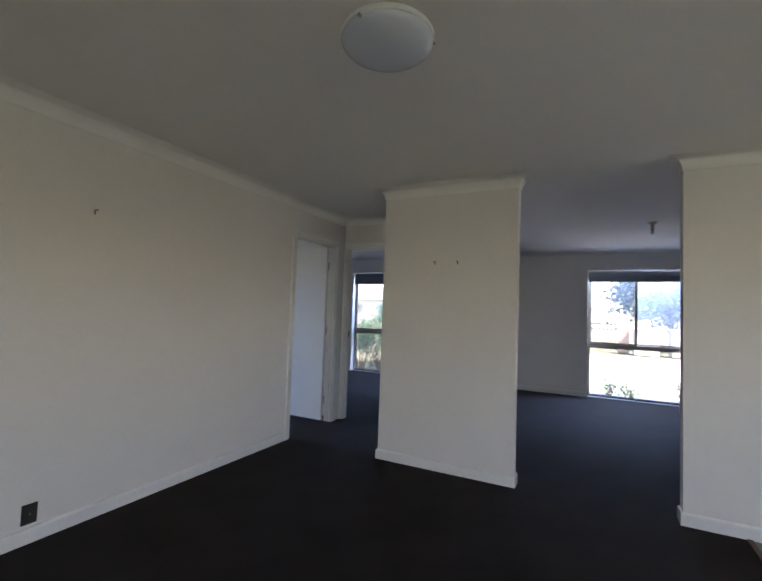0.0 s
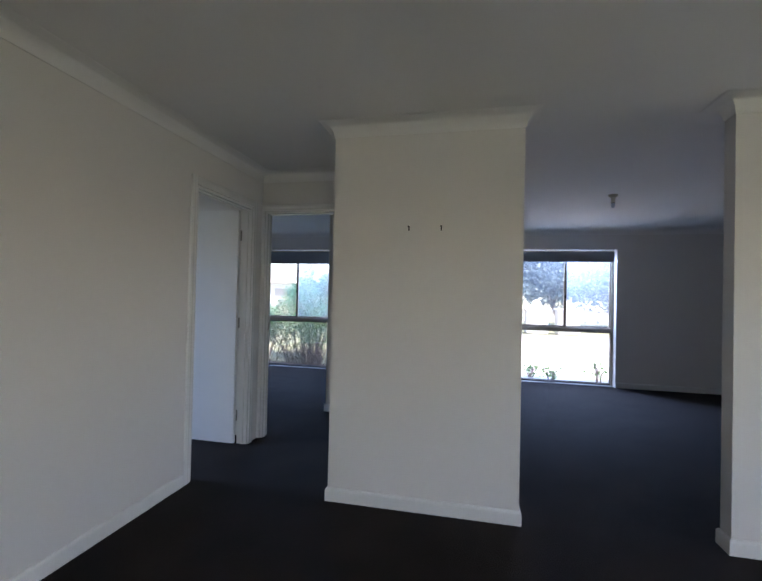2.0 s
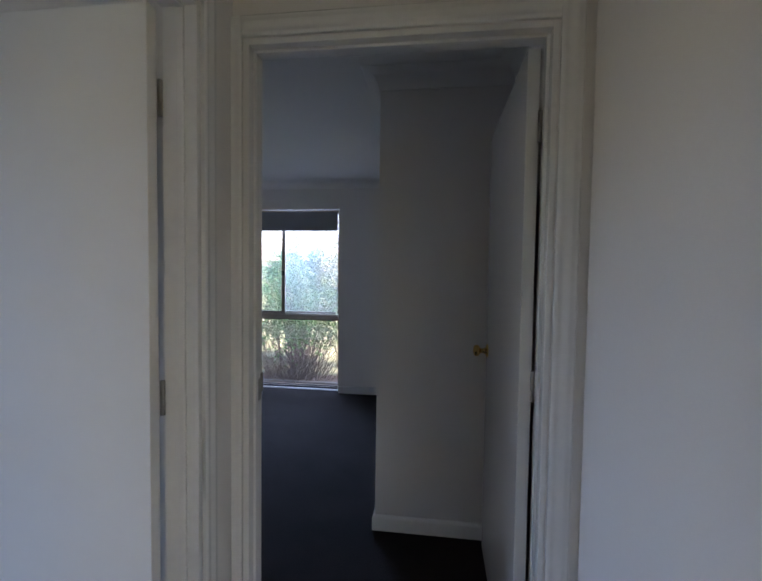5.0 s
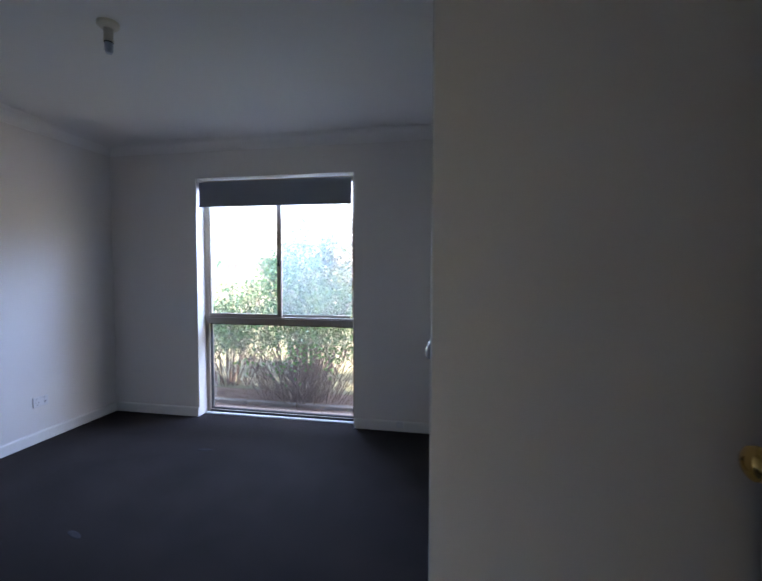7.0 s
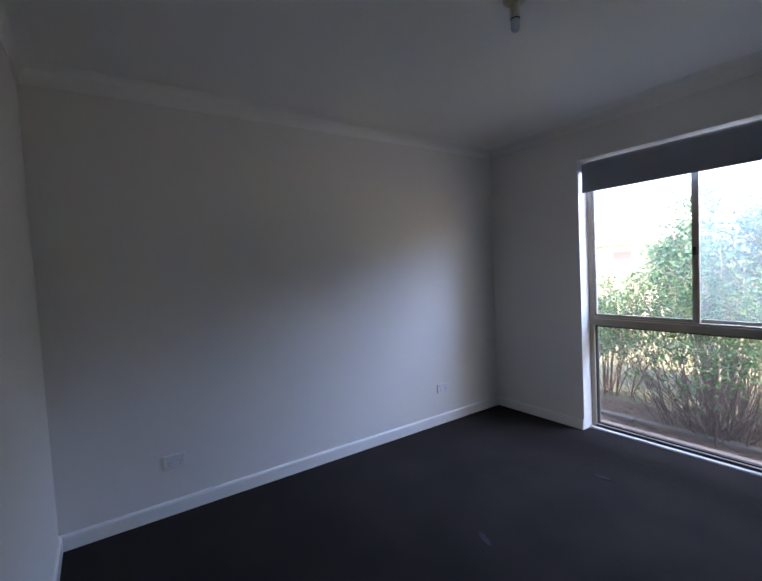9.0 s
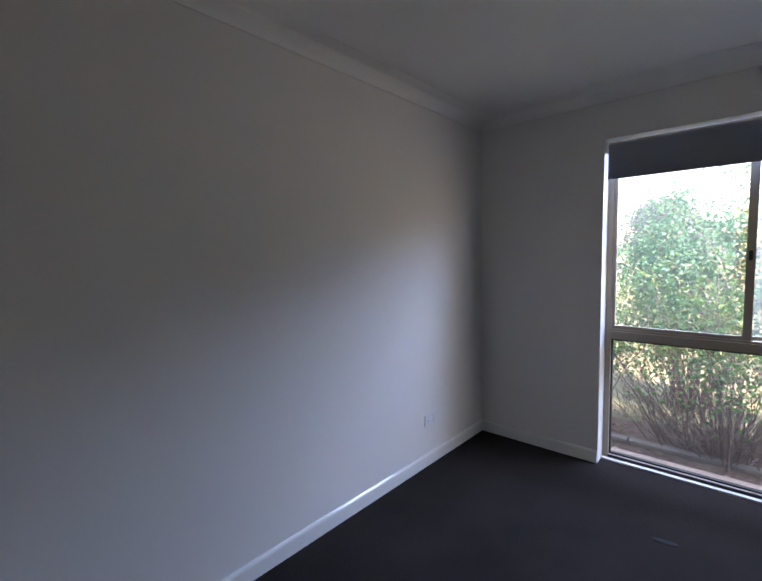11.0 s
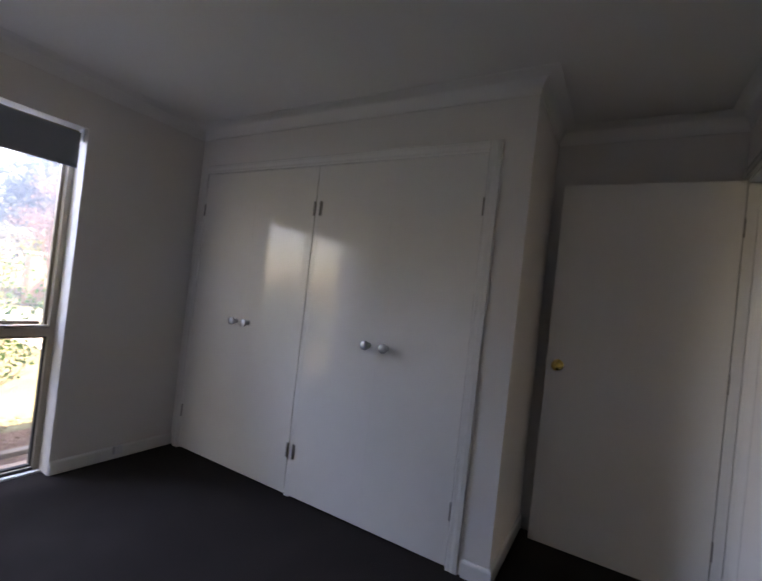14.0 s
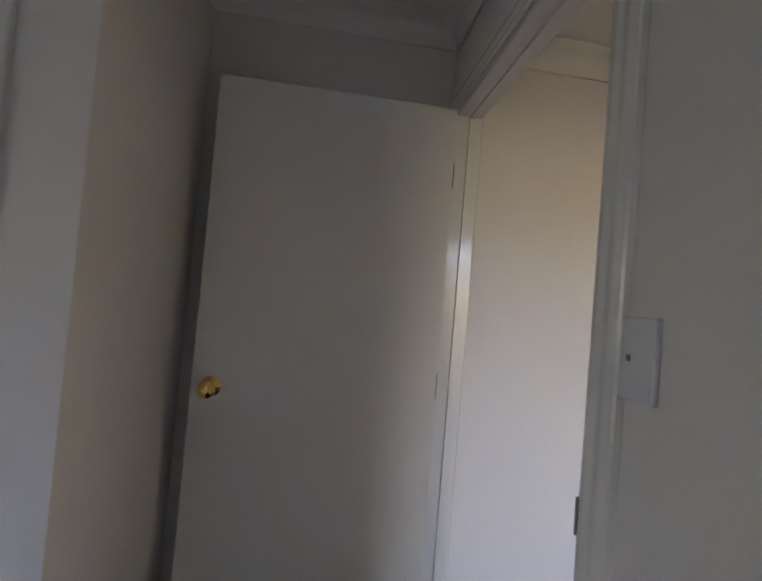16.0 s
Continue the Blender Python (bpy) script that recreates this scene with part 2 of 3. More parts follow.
KX, KY0, KY1 = 1.386, 3.652, 3.752                 # wall between kitchen and living room
W1 = (-3.728, -2.315)
W2 = (0.792, 2.190)
HEAD = 2.088
D1 = (3.668, 4.425)                # opening of the west door
D2 = (-1.80, -0.925)             # opening of the bedroom door
DH = 2.045

wall("wall_north", "x", XB - 0.23, XE + 0.23, YN, YNO, [(*W1, 0, HEAD), (*W2, 0, HEAD)])
wall("wall_dining_west", "y", YS, YH, XWO, XW, [(*D1, 0, DH)])
wall("wall_hall_end", "x", XB, XL, YH, YB, [(*D2, 0, DH)])
wall("wall_west", "y", 1.31, YN, XB - 0.23, XB, [(2.6, 4.0, 0.5, 2.1)])
wall("wall_bedroom_east", "y", YB, YN, XN, XL)
wall("wall_wardrobe_front", "y", YR, YN, XR, XRO, [(5.775, 7.935, 0, 2.065)])
wall("wall_wardrobe_end", "x", XRO, XN, YR, YR + 0.08)
wall("wall_pillar", "x", PX0, PX1, PY0, PY1, label="projecting cream painted wall between dining and living room")
wall("wall_hall_east", "y", PY1, YH, PX0, XL)
wall("wall_kitchen", "x", KX, XE, KY0, KY1)
wall("wall_south", "x", XWO, XE + 0.23, YS - 0.23, YS, [(0.5, 3.5, 0.0, 2.1)])
wall("wall_east", "y", YS, YN, XE, XE + 0.23, [(-1.3, 2.4, 0.95, 2.1)])
wall("wall_west_room_south", "x", XB - 0.23, XWO, 1.31, 1.40)

tagged(part("ceiling", boxed(XB - 0.23, YS - 0.23, 2.4, XE + 0.23, YNO, 2.46), CEIL), "flat white painted plasterboard ceiling", "ceiling", kind="structure")
# out-of-view slab, added so the house shades its windows and garden bed
tagged(part("roof", boxed(XB - 0.9, YS - 0.9, 2.47, XE + 0.9, YNO + 0.35, 2.62), ROOF), "unseen roof slab with eaves, added to cast shade", "roof", kind="structure")

# floors
bm = boxed(XB - 0.23, YS - 0.23, -0.15, XE + 0.23, YNO, -0.012)
tagged(part("floor_slab", bm, GROUT), "concrete floor slab", "floor", kind="structure")
bm = bmesh.new()
TX = 1.70
for r in ((XB, 1.40, XWO, YH), (XWO, YS, TX, KY0), (XB, YH, D2[1] + 0.165, YN), (-0.76, KY0, TX, YN), (XWO, KY0, -0.76, YH), (TX, KY1, XE, YN), (W1[0], YN, W1[1], YN + 0.078), (W2[0], YN, W2[1], YN + 0.078)):
    box(bm, r[0], r[1], -0.012, r[2], r[3], 0.0)
tagged(part("floor", bm, CARPET), "dark charcoal cut-pile carpet", "carpet", kind="structure")

# ---------- cornice and skirting ----------
COVE = [(0.0, 2.31), (0.006, 2.31)] + [(0.006 + 0.079 * (1 - math.cos(a)), 2.316 + 0.079 * math.sin(a)) for a in [i * math.pi / 16 for i in range(9)]] + [(0.09, 2.3985), (0.0, 2.3985)]
BASE = [(0.0, 0.0), (0.014, 0.0), (0.014, 0.068), (0.011, 0.076), (0.006, 0.081), (0.0, 0.082)]
OPEN_PLAN = [(XW, YS), (XE, YS), (XE, KY0), (KX, KY0), (KX, KY1), (XE, KY1), (XE, YN), (XL, YN), (XL, PY1), (PX1, PY1), (PX1, PY0), (PX0, PY0), (PX0, YH), (XW, YH)]
BED = [(XB, YB), (XN, YB), (XN, YR), (XR, YR), (XR, YN), (XB, YN)]
for pts, lab in ((OPEN_PLAN, "white plaster cove cornice of the living area"), (BED, "white plaster cove cornice of the bedroom"), ([(XB, 1.40), (XWO, 1.40), (XWO, YH), (XB, YH)], "white plaster cove cornice of the west room")):
    tagged(part("cornice", sweep(pts, COVE, True), CEIL, smooth=True), lab, "cornice", kind="structure")
CAS = 0.062
for pts, closed in (([(XW, D1[0] - CAS), (XW, YS), (0.45, YS)], False), ([(3.55, YS), (XE, YS), (XE, KY0), (KX, KY0), (KX, KY1), (XE, KY1), (XE, YN), (W2[1] + 0.002, YN)], False),
                    ([(W2[0] - 0.002, YN), (XL, YN), (XL, PY1), (PX1, PY1), (PX1, PY0), (PX0, PY0), (PX0, YH - 0.014)], False),
                    ([(D2[1] + 0.05, YB), (XN, YB), (XN, YR), (XR, YR), (XR, 5.714)], False),
                    ([(W1[0] - 0.002, YN), (XB, YN), (XB, YB), (D2[0] - CAS, YB)], False), ([(XR, YN), (W1[1] + 0.002, YN)], False)):
    tagged(part("baseboard", sweep(pts, BASE, closed), TRIM), "white gloss painted timber skirting board", "skirting", kind="structure")


# ---------- windows ----------
def placed(m, x0, d0, z0, x1, d1, z1, bevel=0.0):
    bm = boxed(x0, d0, z0, x1, d1, z1, bevel=bevel)
    bm.transform(m)
    return bm


def window(number, m, width, sill, head, split=True, label=""):
    """A window in local axes: x along the wall, y outwards from the frame's inner face."""
    w = tagged(thing("window_%d" % number, label, "window"), kind="structure")
    f, d = 0.035, 0.07
    part("frame_stile", placed(m, 0, 0, sill, f, d, head, 0.003), ALU, w)
    part("frame_stile", placed(m, width - f, 0, sill, width, d, head, 0.003), ALU, w)
    part("frame_head", placed(m, f, 0, head - f, width - f, d, head, 0.003), ALU, w)
    part("frame_sill", placed(m, f, 0, sill + 0.002, width - f, d, sill + 0.028, 0.003), ALU, w)
    part("window_sill", placed(m, 0, -0.036, sill - 0.004, width, -0.001, sill + 0.010, 0.002), TRIM, w, "white painted sill strip")
    if not split:
        pane = part("pane", placed(m, f, 0.03, sill + 0.03, width - f, 0.036, head - f), GLASS, w)
        pane.visible_shadow = False
        part("mullion", placed(m, width / 2 - 0.02, 0, sill + 0.03, width / 2 + 0.02, d, head - f, 0.003), ALU, w)
        return w
    part("sill_seal", placed(m, f, -0.005, sill + 0.0105, width - f, -0.0005, sill + 0.029), SEAL, w, "black rubber sill seal")
    part("outer_sill", placed(m, -0.02, 0.072, sill - 0.05, width + 0.02, 0.19, sill + 0.004, 0.006), BRICK, w, "pinkish brick outer sill")
    rail = 0.85
    mid = width / 2
    part("transom", placed(m, f, -0.012, rail - 0.03, width - f, d, rail + 0.022, 0.004), ALU, w)
    part("transom_lip", placed(m, f, -0.004, rail + 0.024, width - f, 0.03, rail + 0.036, 0.002), ALU, w)
    part("glazing_seal", placed(m, f, 0.018, rail - 0.042, width - f, 0.05, rail - 0.031), SEAL, w, "black rubber seal")
    part("glazing_seal", placed(m, f, 0.018, sill + 0.029, width - f, 0.05, sill + 0.037), SEAL, w, "black rubber seal")
    for x in (f, width - f - 0.007):
        part("glazing_seal", placed(m, x, 0.018, sill + 0.038, x + 0.007, 0.05, rail - 0.043), SEAL, w, "black rubber seal")
    # sliding sash and fixed light above the transom
    for name, x0, x1, y0 in (("sash", f, mid + 0.022, 0.006), ("fixed_light", mid - 0.018, width - f, 0.034)):
        bm = bmesh.new()
        for q in ((x0, x0 + 0.02, rail + 0.037, head - f), (x1 - 0.04 if name == "sash" else x1 - 0.02, x1, rail + 0.037, head - f)):
            box(bm, q[0], y0, q[2], q[1], y0 + 0.022, q[3], 0.002)
        box(bm, x0 + 0.02, y0, rail + 0.037, x1 - 0.04, y0 + 0.022, rail + 0.058)
        box(bm, x0 + 0.02, y0, head - f - 0.02, x1 - 0.04, y0 + 0.022, head - f)
        bm.transform(m)
        sash = part(name, bm, ALU, w)
        pane = part("pane", placed(m, x0 + 0.019, y0 + 0.009, rail + 0.057, x1 - 0.03, y0 + 0.014, head - f - 0.019), GLASS, sash)
        pane.visible_shadow = False
        if name == "fixed_light":
            screen = part("insect_screen", placed(m, x0 + 0.004, 0.0605, rail + 0.03, x1, 0.0615, head - f), SCREEN, w, "fine grey insect screen")
            screen.visible_shadow = False
        if name == "sash":
            part("latch", placed(m, mid - 0.008, -0.012, 1.33, mid + 0.010, 0.006, 1.385, 0.004), SEAL, sash, "small black sash latch")
    pane = part("pane", placed(m, f + 0.003, 0.03, sill + 0.034, width - f - 0.003, 0.035, rail - 0.035), GLASS, w)
    pane.visible_shadow = False
    return w


FY = YN + 0.115
window(1, pose(W1[0], FY, 0), W1[1] - W1[0], 0.0, HEAD, True, "tall beige aluminium sliding window reaching the bedroom floor")
window(2, pose(W2[0], FY, 0), W2[1] - W2[0], 0.0, HEAD, True, "tall beige aluminium sliding window reaching the living room floor")
# windows 3 and 4 are unseen openings, added to let daylight in
window(3, pose(3.5, YS - 0.115, 0, 0, 0, 180), 3.0, 0.0, 2.1, False, "unseen wide glazed door added to light the dining room")
window(4, pose(XE + 0.115, 2.4, 0, 0, 0, -90), 3.7, 0.95, 2.1, False, "unseen wide window added to light the kitchen side")
window(5, pose(XB - 0.115, 2.6, 0, 0, 0, 90), 1.4, 0.5, 2.1, False, "bedroom window with aluminium frame")


def blind(x0, x1, low, label):
    b = thing("roller_blind", label, "blind", (x0, YN + 0.05, HEAD - 0.02), group="roller blinds")
    n = x1 - x0
    part("roller", lathe([(0.0, 0.02), (0.021, 0.02), (0.021, n - 0.04), (0.0, n - 0.04)], pose(0, 0, -0.03, 0, 90, 0)), FABRIC, b, smooth=True)
    bm = bmesh.new()
    steps = 24
    for i in range(steps):
        u0, u1 = 0.012 + (n - 0.036) * i / steps, 0.012 + (n - 0.036) * (i + 1) / steps
        y0, y1 = (0.0018 * math.sin(7 * u + 1.3 * x0) - 0.024 for u in (u0, u1))
        vs = [bm.verts.new(v) for v in ((u0, y0, -0.012), (u1, y1, -0.012), (u1, y1, low - HEAD + 0.02 + 0.02), (u0, y0, low - HEAD + 0.02 + 0.02))]
        bm.faces.new(vs)
    bmesh.ops.remove_doubles(bm, verts=bm.verts, dist=1e-5)
    bmesh.ops.solidify(bm, geom=bm.faces[:], thickness=0.0012)
    part("fabric", bm, FABRIC, b)
    part("bottom_rail", boxed(0.012, -0.031, low - HEAD + 0.02 - 0.004, n - 0.024, -0.017, low - HEAD + 0.02 + 0.021, bevel=0.005), FABRIC, b)
    for x in (0.002, n - 0.010):
        part("bracket", boxed(x, -0.03, -0.062, x + 0.006, 0.02, 0.0195, bevel=0.002), PLASTIC, b, "small white bracket")
    return b


blind(W1[0] + 0.004, W1[1] - 0.004, 1.845, "rolled-up slate grey roller blind in the bedroom window")
blind(W2[0] + 0.004, W2[1] - 0.004, 1.90, "rolled-up slate grey roller blind in the living room window")


# ---------- door frames, architraves, doors ----------
def strip(profile, length, m):
    """A straight moulding: profile of (across, out) run along local z."""
    bm = bmesh.new()
    a = [bm.verts.new((x, -y, 0)) for x, y in profile]
    b = [bm.verts.new((x, -y, length)) for x, y in profile]
    k = len(profile)
    for i in range(k):
        bm.faces.new((a[i], a[(i + 1) % k], b[(i + 1) % k], b[i]))
    bm.faces.new(a[::-1])
    bm.faces.new(b)
    bm.transform(m)
    bmesh.ops.recalc_face_normals(bm, faces=bm.faces)
    return bm


# moulded architrave, inner edge at 0
ARCH = [(0.0, 0.0), (0.0, 0.010), (0.004, 0.013), (0.012, 0.013), (0.017, 0.0105), (0.026, 0.0112), (0.036, 0.0145), (0.043, 0.0145), (0.048, 0.0125), (0.056, 0.013), (0.060, 0.010), (0.062, 0.0)]


def casing(parent, m, width, head):
    """Architrave round an opening, on the face that looks to local -y; local x along the wall."""
    flip = [(-x, y) for x, y in ARCH][::-1]
    part("architrave", strip(flip, head + 0.062, m @ pose(-0.004, 0, 0)), TRIM, parent, smooth=True)
    part("architrave", strip(ARCH, head + 0.062, m @ pose(width + 0.004, 0, 0)), TRIM, parent, smooth=True)
    part("architrave", strip(flip, width + 0.006, m @ pose(-0.003, 0, head + 0.004, 0, 90, 0)), TRIM, parent, smooth=True)


def door_frame(number, m, width, head, thick, label, stop):
    f = tagged(thing("door_frame_%d" % number, label, "door frame"), kind="structure")
    j = 0.015
    part("jamb", placed(m, 0, -0.002, 0, j, thick + 0.002, head, 0.002), TRIM, f)
    part("jamb", placed(m, width - j, -0.002, 0, width, thick + 0.002, head, 0.002), TRIM, f)
    part("head_jamb", placed(m, j, -0.002, head - j, width - j, thick + 0.002, head, 0.002), TRIM, f)
    y0, y1 = stop
    part("door_stop", placed(m, j, y0, 0, j + 0.009, y1, head - j, 0.002), TRIM, f)
    part("door_stop", placed(m, width - j - 0.009, y0, 0, width - j, y1, head - j, 0.002), TRIM, f)
    part("door_stop", placed(m, j + 0.009, y0, head - j - 0.009, width - j - 0.009, y1, head - j, 0.002), TRIM, f)
    casing(f, m @ pose(0, -0.001, 0), width, head - 0.0)
    casing(f, m @ pose(width, thick + 0.001, 0, 0, 0, 180), width, head)
    return f


KNOB = [(0.0, 0.0), (0.031, 0.0), (0.033, 0.003), (0.029, 0.007), (0.017, 0.011), (0.0115, 0.018), (0.011, 0.030), (0.015, 0.036), (0.024, 0.041), (0.0275, 0.050), (0.026, 0.060), (0.019, 0.066), (0.010, 0.068), (0.009, 0.066), (0.0, 0.066)]


def hinge(parent, m, length=0.09, mat=STEEL):
    bm = lathe([(0.0, 0), (0.0065, 0), (0.0065, length), (0.0, length)], m, 12)
    part("hinge", bm, mat, parent, "steel butt hinge", smooth=True)


def door(number, m, width, height, label, knob_height=1.0):
    """A flush leaf: local x from the hinge to the free edge, local y 0 to 0.036 thick."""
    d = tagged(thing("door_%d" % number, label, "door"), kind="structure")
    leaf = part("leaf", placed(m, 0.003, 0, 0.012, width, 0.036, height, 0.0025), DOOR, d)
    for y, r in ((0.0, 90), (0.036, -90)):
        part("knob", lathe(KNOB, m @ pose(width - 0.062, y, knob_height, r, 0, 0)), BRASS, leaf, "polished brass door knob", smooth=True)
    part("latch_plate", placed(m, width - 0.001, 0.008, knob_height - 0.028, width + 0.0015, 0.028, knob_height + 0.028), BRASS, leaf, "brass latch plate")
    for z in (0.2, 1.0, 1.76):
        hinge(leaf, m @ pose(-0.004, -0.002, z))
    return d


# west door: hall side of its wall looks east
M1 = pose(XW, D1[0], 0, 0, 0, 90)
door_frame(1, M1, D1[1] - D1[0], DH, XW - XWO, "white gloss timber door frame with moulded architraves in the hall", (0.030, 0.048))
M2 = pose(D2[0], YH, 0)
frame2 = door_frame(2, M2, D2[1] - D2[0], DH, YB - YH, "white gloss timber door frame with moulded architraves at the bedroom", (0.028, 0.046))
part("strike_plate", boxed(D2[0] + 0.014, YB - 0.036, 0.965, D2[0] + 0.017, YB - 0.008, 1.035, bevel=0.001), STEEL, frame2, "dull steel strike plate")
part("strike_lip", boxed(D2[0] + 0.013, YB - 0.010, 0.99, D2[0] + 0.020, YB + 0.005, 1.05, bevel=0.003), STEEL, frame2, "curved steel strike lip")
door(1, pose(XWO - 0.008, D1[1] - 0.022, 0, 0, 0, 180), 0.69, 2.02, "open white flush door leading to the west room")
door(2, pose(D2[1] - 0.022, YB + 0.010, 0, 0, 0, 90), 0.812, 2.03, "open cream flush bedroom door with brass knobs", 1.01)


# ---------- wardrobe ----------
ward = thing("built_in_wardrobe", "built-in wardrobe with four white gloss flush doors", "wardrobe", (XR, 6.85, 0))


def wpart(name, bm, mat, parent, label="", smooth=False):
    ob = part(name, bm, mat, parent, label, smooth)
    ob.matrix_parent_inverse = Matrix.Translation((-XR, -6.85, 0))
    return ob


WY0, WYM, WY1, WH = 5.795, 6.838, 7.915, 2.045
mw = pose(XR - 0.001, WY1, 0, 0, 0, -90)   # local x runs south, local -y looks into the room
flip = [(-x, y) for x, y in ARCH][::-1]
wpart("architrave", strip(flip, WH + 0.062, mw @ pose(-0.004, 0, 0)), TRIM, ward, smooth=True)
wpart("architrave", strip(ARCH, WH + 0.062, mw @ pose(WY1 - WY0 + 0.004, 0, 0)), TRIM, ward, smooth=True)
wpart("architrave", strip(flip, WY1 - WY0 + 0.006, mw @ pose(-0.003, 0, WH + 0.004, 0, 90, 0)), TRIM, ward, smooth=True)
wpart("jamb", boxed(XR - 0.002, WY0 - 0.02, 0, XRO, WY0, WH + 0.02), TRIM, ward)
wpart("jamb", boxed(XR - 0.002, WY1, 0, XRO, WY1 + 0.02, WH + 0.02), TRIM, ward)
wpart("head_jamb", boxed(XR - 0.002, WY0, WH, XRO, WY1, WH + 0.02), TRIM, ward)
wpart("post", boxed(XR - 0.004, WYM - 0.018, 0.0, XRO, WYM + 0.018, WH, bevel=0.002), TRIM, ward)
wpart("back_panel", boxed(XRO + 0.05, WY0, 0.012, XRO + 0.06, WY1, WH), TRIM, ward)
CABKNOB = [(0.0, 0.0), (0.013, 0.0), (0.011, 0.004), (0.008, 0.010), (0.009, 0.016), (0.017, 0.022), (0.0205, 0.031), (0.019, 0.039), (0.012, 0.044), (0.0, 0.045)]
for y0, y1 in ((WY0, WYM - 0.0198), (WYM + 0.0198, WY1)):
    mid = (y0 + y1) / 2
    for a, b, ky, hy in ((y0, mid, mid - 0.058, y0), (mid, y1, mid + 0.058, y1)):
        leaf = wpart("door", boxed(XR - 0.006, a + 0.0003, 0.014, XR + 0.012, b - 0.0001, WH - 0.003, bevel=0.0006), DOOR, ward)
        part("knob", lathe(CABKNOB, pose(XR - 0.006, ky, 1.005, 0, -90, 0) @ Matrix.Scale(1.3, 4)), CHROME, leaf, "polished chrome knob", smooth=True).matrix_parent_inverse = Matrix.Identity(4)
        for z in (0.235, 1.735):
            hm = pose(XR - 0.009, hy + (0.001 if hy == y0 else -0.001), z)
            part("hinge", lathe([(0.0, 0), (0.0055, 0), (0.0055, 0.088), (0.0, 0.088)], hm, 10), STEEL, leaf, "steel butt hinge", smooth=True)
            s = 1 if hy == y0 else -1
            if abs(hy - WYM) > 0.1:
                continue
            bm = boxed(XR - 0.0085, min(hy + s * 0.004, hy + s * 0.016), z, XR - 0.0065, max(hy + s * 0.004, hy + s * 0.016), z + 0.088)
            part("hinge_leaf", bm, STEEL, leaf, "steel hinge leaf")


# ---------- wall and ceiling fittings ----------
def plate(name, m, w, h, label, category, mat=PLASTIC, kind_of="outlet", group=""):
    """A cover plate in local axes: x along the wall, -y into the room."""
    t = thing(name, label, category, m.translation, group)
    loc = m.to_3x3().to_4x4()

    def put(n, bm, mt, lab=""):
        bm.transform(loc)
        part(n, bm, mt, t, lab)
    put("cover_plate", boxed(-w / 2, -0.009, -h / 2, w / 2, 0, h / 2, bevel=0.003), mat)
    if kind_of == "outlet":
        for x in ((-w / 4, w / 4) if w > 0.1 else (0.0,)):
            put("rocker", boxed(x - 0.006, -0.013, h * 0.22, x + 0.006, -0.008, h * 0.40, bevel=0.001), mat)
            for dx, dz in ((-0.007, -0.004), (0.007, -0.004), (0.0, -0.02)):
                put("socket_slot", boxed(x + dx - 0.0012, -0.0096, dz - 0.004, x + dx + 0.0012, -0.0085, dz + 0.004), SEAL, "dark socket slot")
    elif kind_of == "switch":
        put("rocker", boxed(-0.003, -0.0115, -0.004, 0.003, -0.008, 0.005, bevel=0.001), STEEL, "small grey rocker")
    return t


plate("power_outlet", pose(XB + 0.0005, 5.235, 0.305, 0, 0, 90), 0.116, 0.074, "white double power outlet on the bedroom wall", "power outlet", group="bedroom outlets")
plate("power_outlet", pose(XB + 0.0005, 7.31, 0.305, 0, 0, 90), 0.116, 0.074, "white double power outlet near the bedroom corner", "power outlet", group="bedroom outlets")
plate("aerial_socket", pose(XW + 0.0005, 1.518, 0.155, 0, 0, 90), 0.072, 0.105, "dark brown socket plate above the skirting", "power outlet", BROWNPLATE, "switch")
plate("light_switch", pose(-1.880, YB + 0.0005, 1.281, 0, 0, 180), 0.090, 0.112, "white single light switch beside the bedroom door", "light switch", PLASTIC, "switch")


sock = thing("cable_socket", "small white cable socket on the bedroom skirting board", "socket", (-1.93, YN - 0.014, 0.058))
part("socket_body", boxed(-0.028, -0.018, -0.022, 0.028, 0.0, 0.03, bevel=0.004), PLASTIC, sock)
part("socket_lid", boxed(-0.024, -0.021, -0.018, 0.024, -0.0185, 0.026, bevel=0.001), PLASTIC, sock)


def wall_hook(m, label):
    h = thing("wall_hook", label, "hook", m.translation, group="wall hooks")
    r = m.to_3x3().to_4x4()
    part("screw", lathe([(0, 0), (0.005, 0), (0.005, 0.004), (0.0032, 0.007), (0.0030, 0.022), (0.0055, 0.023), (0.005, 0.028), (0, 0.029)], r @ pose(0, 0, 0, 90, 0, 0), 12), DARKMETAL, h, smooth=True)
    bm = bmesh.new()
    box(bm, -0.004, -0.004, -0.024, 0.004, 0, -0.004, 0.0015)
    bm.transform(r)
    part("wall_plug", bm, DARKMETAL, h)


wall_hook(pose(XW, 1.746, 1.852, 0, 0, 90), "small dark screw hook in the dining wall")
wall_hook(pose(-0.346, PY0, 1.735), "small dark screw hook in the projecting wall")
wall_hook(pose(-0.148, PY0, 1.735), "small dark screw hook in the projecting wall")
wall_hook(pose(2.03, KY0, 1.85), "small dark screw hook in the kitchen end wall")

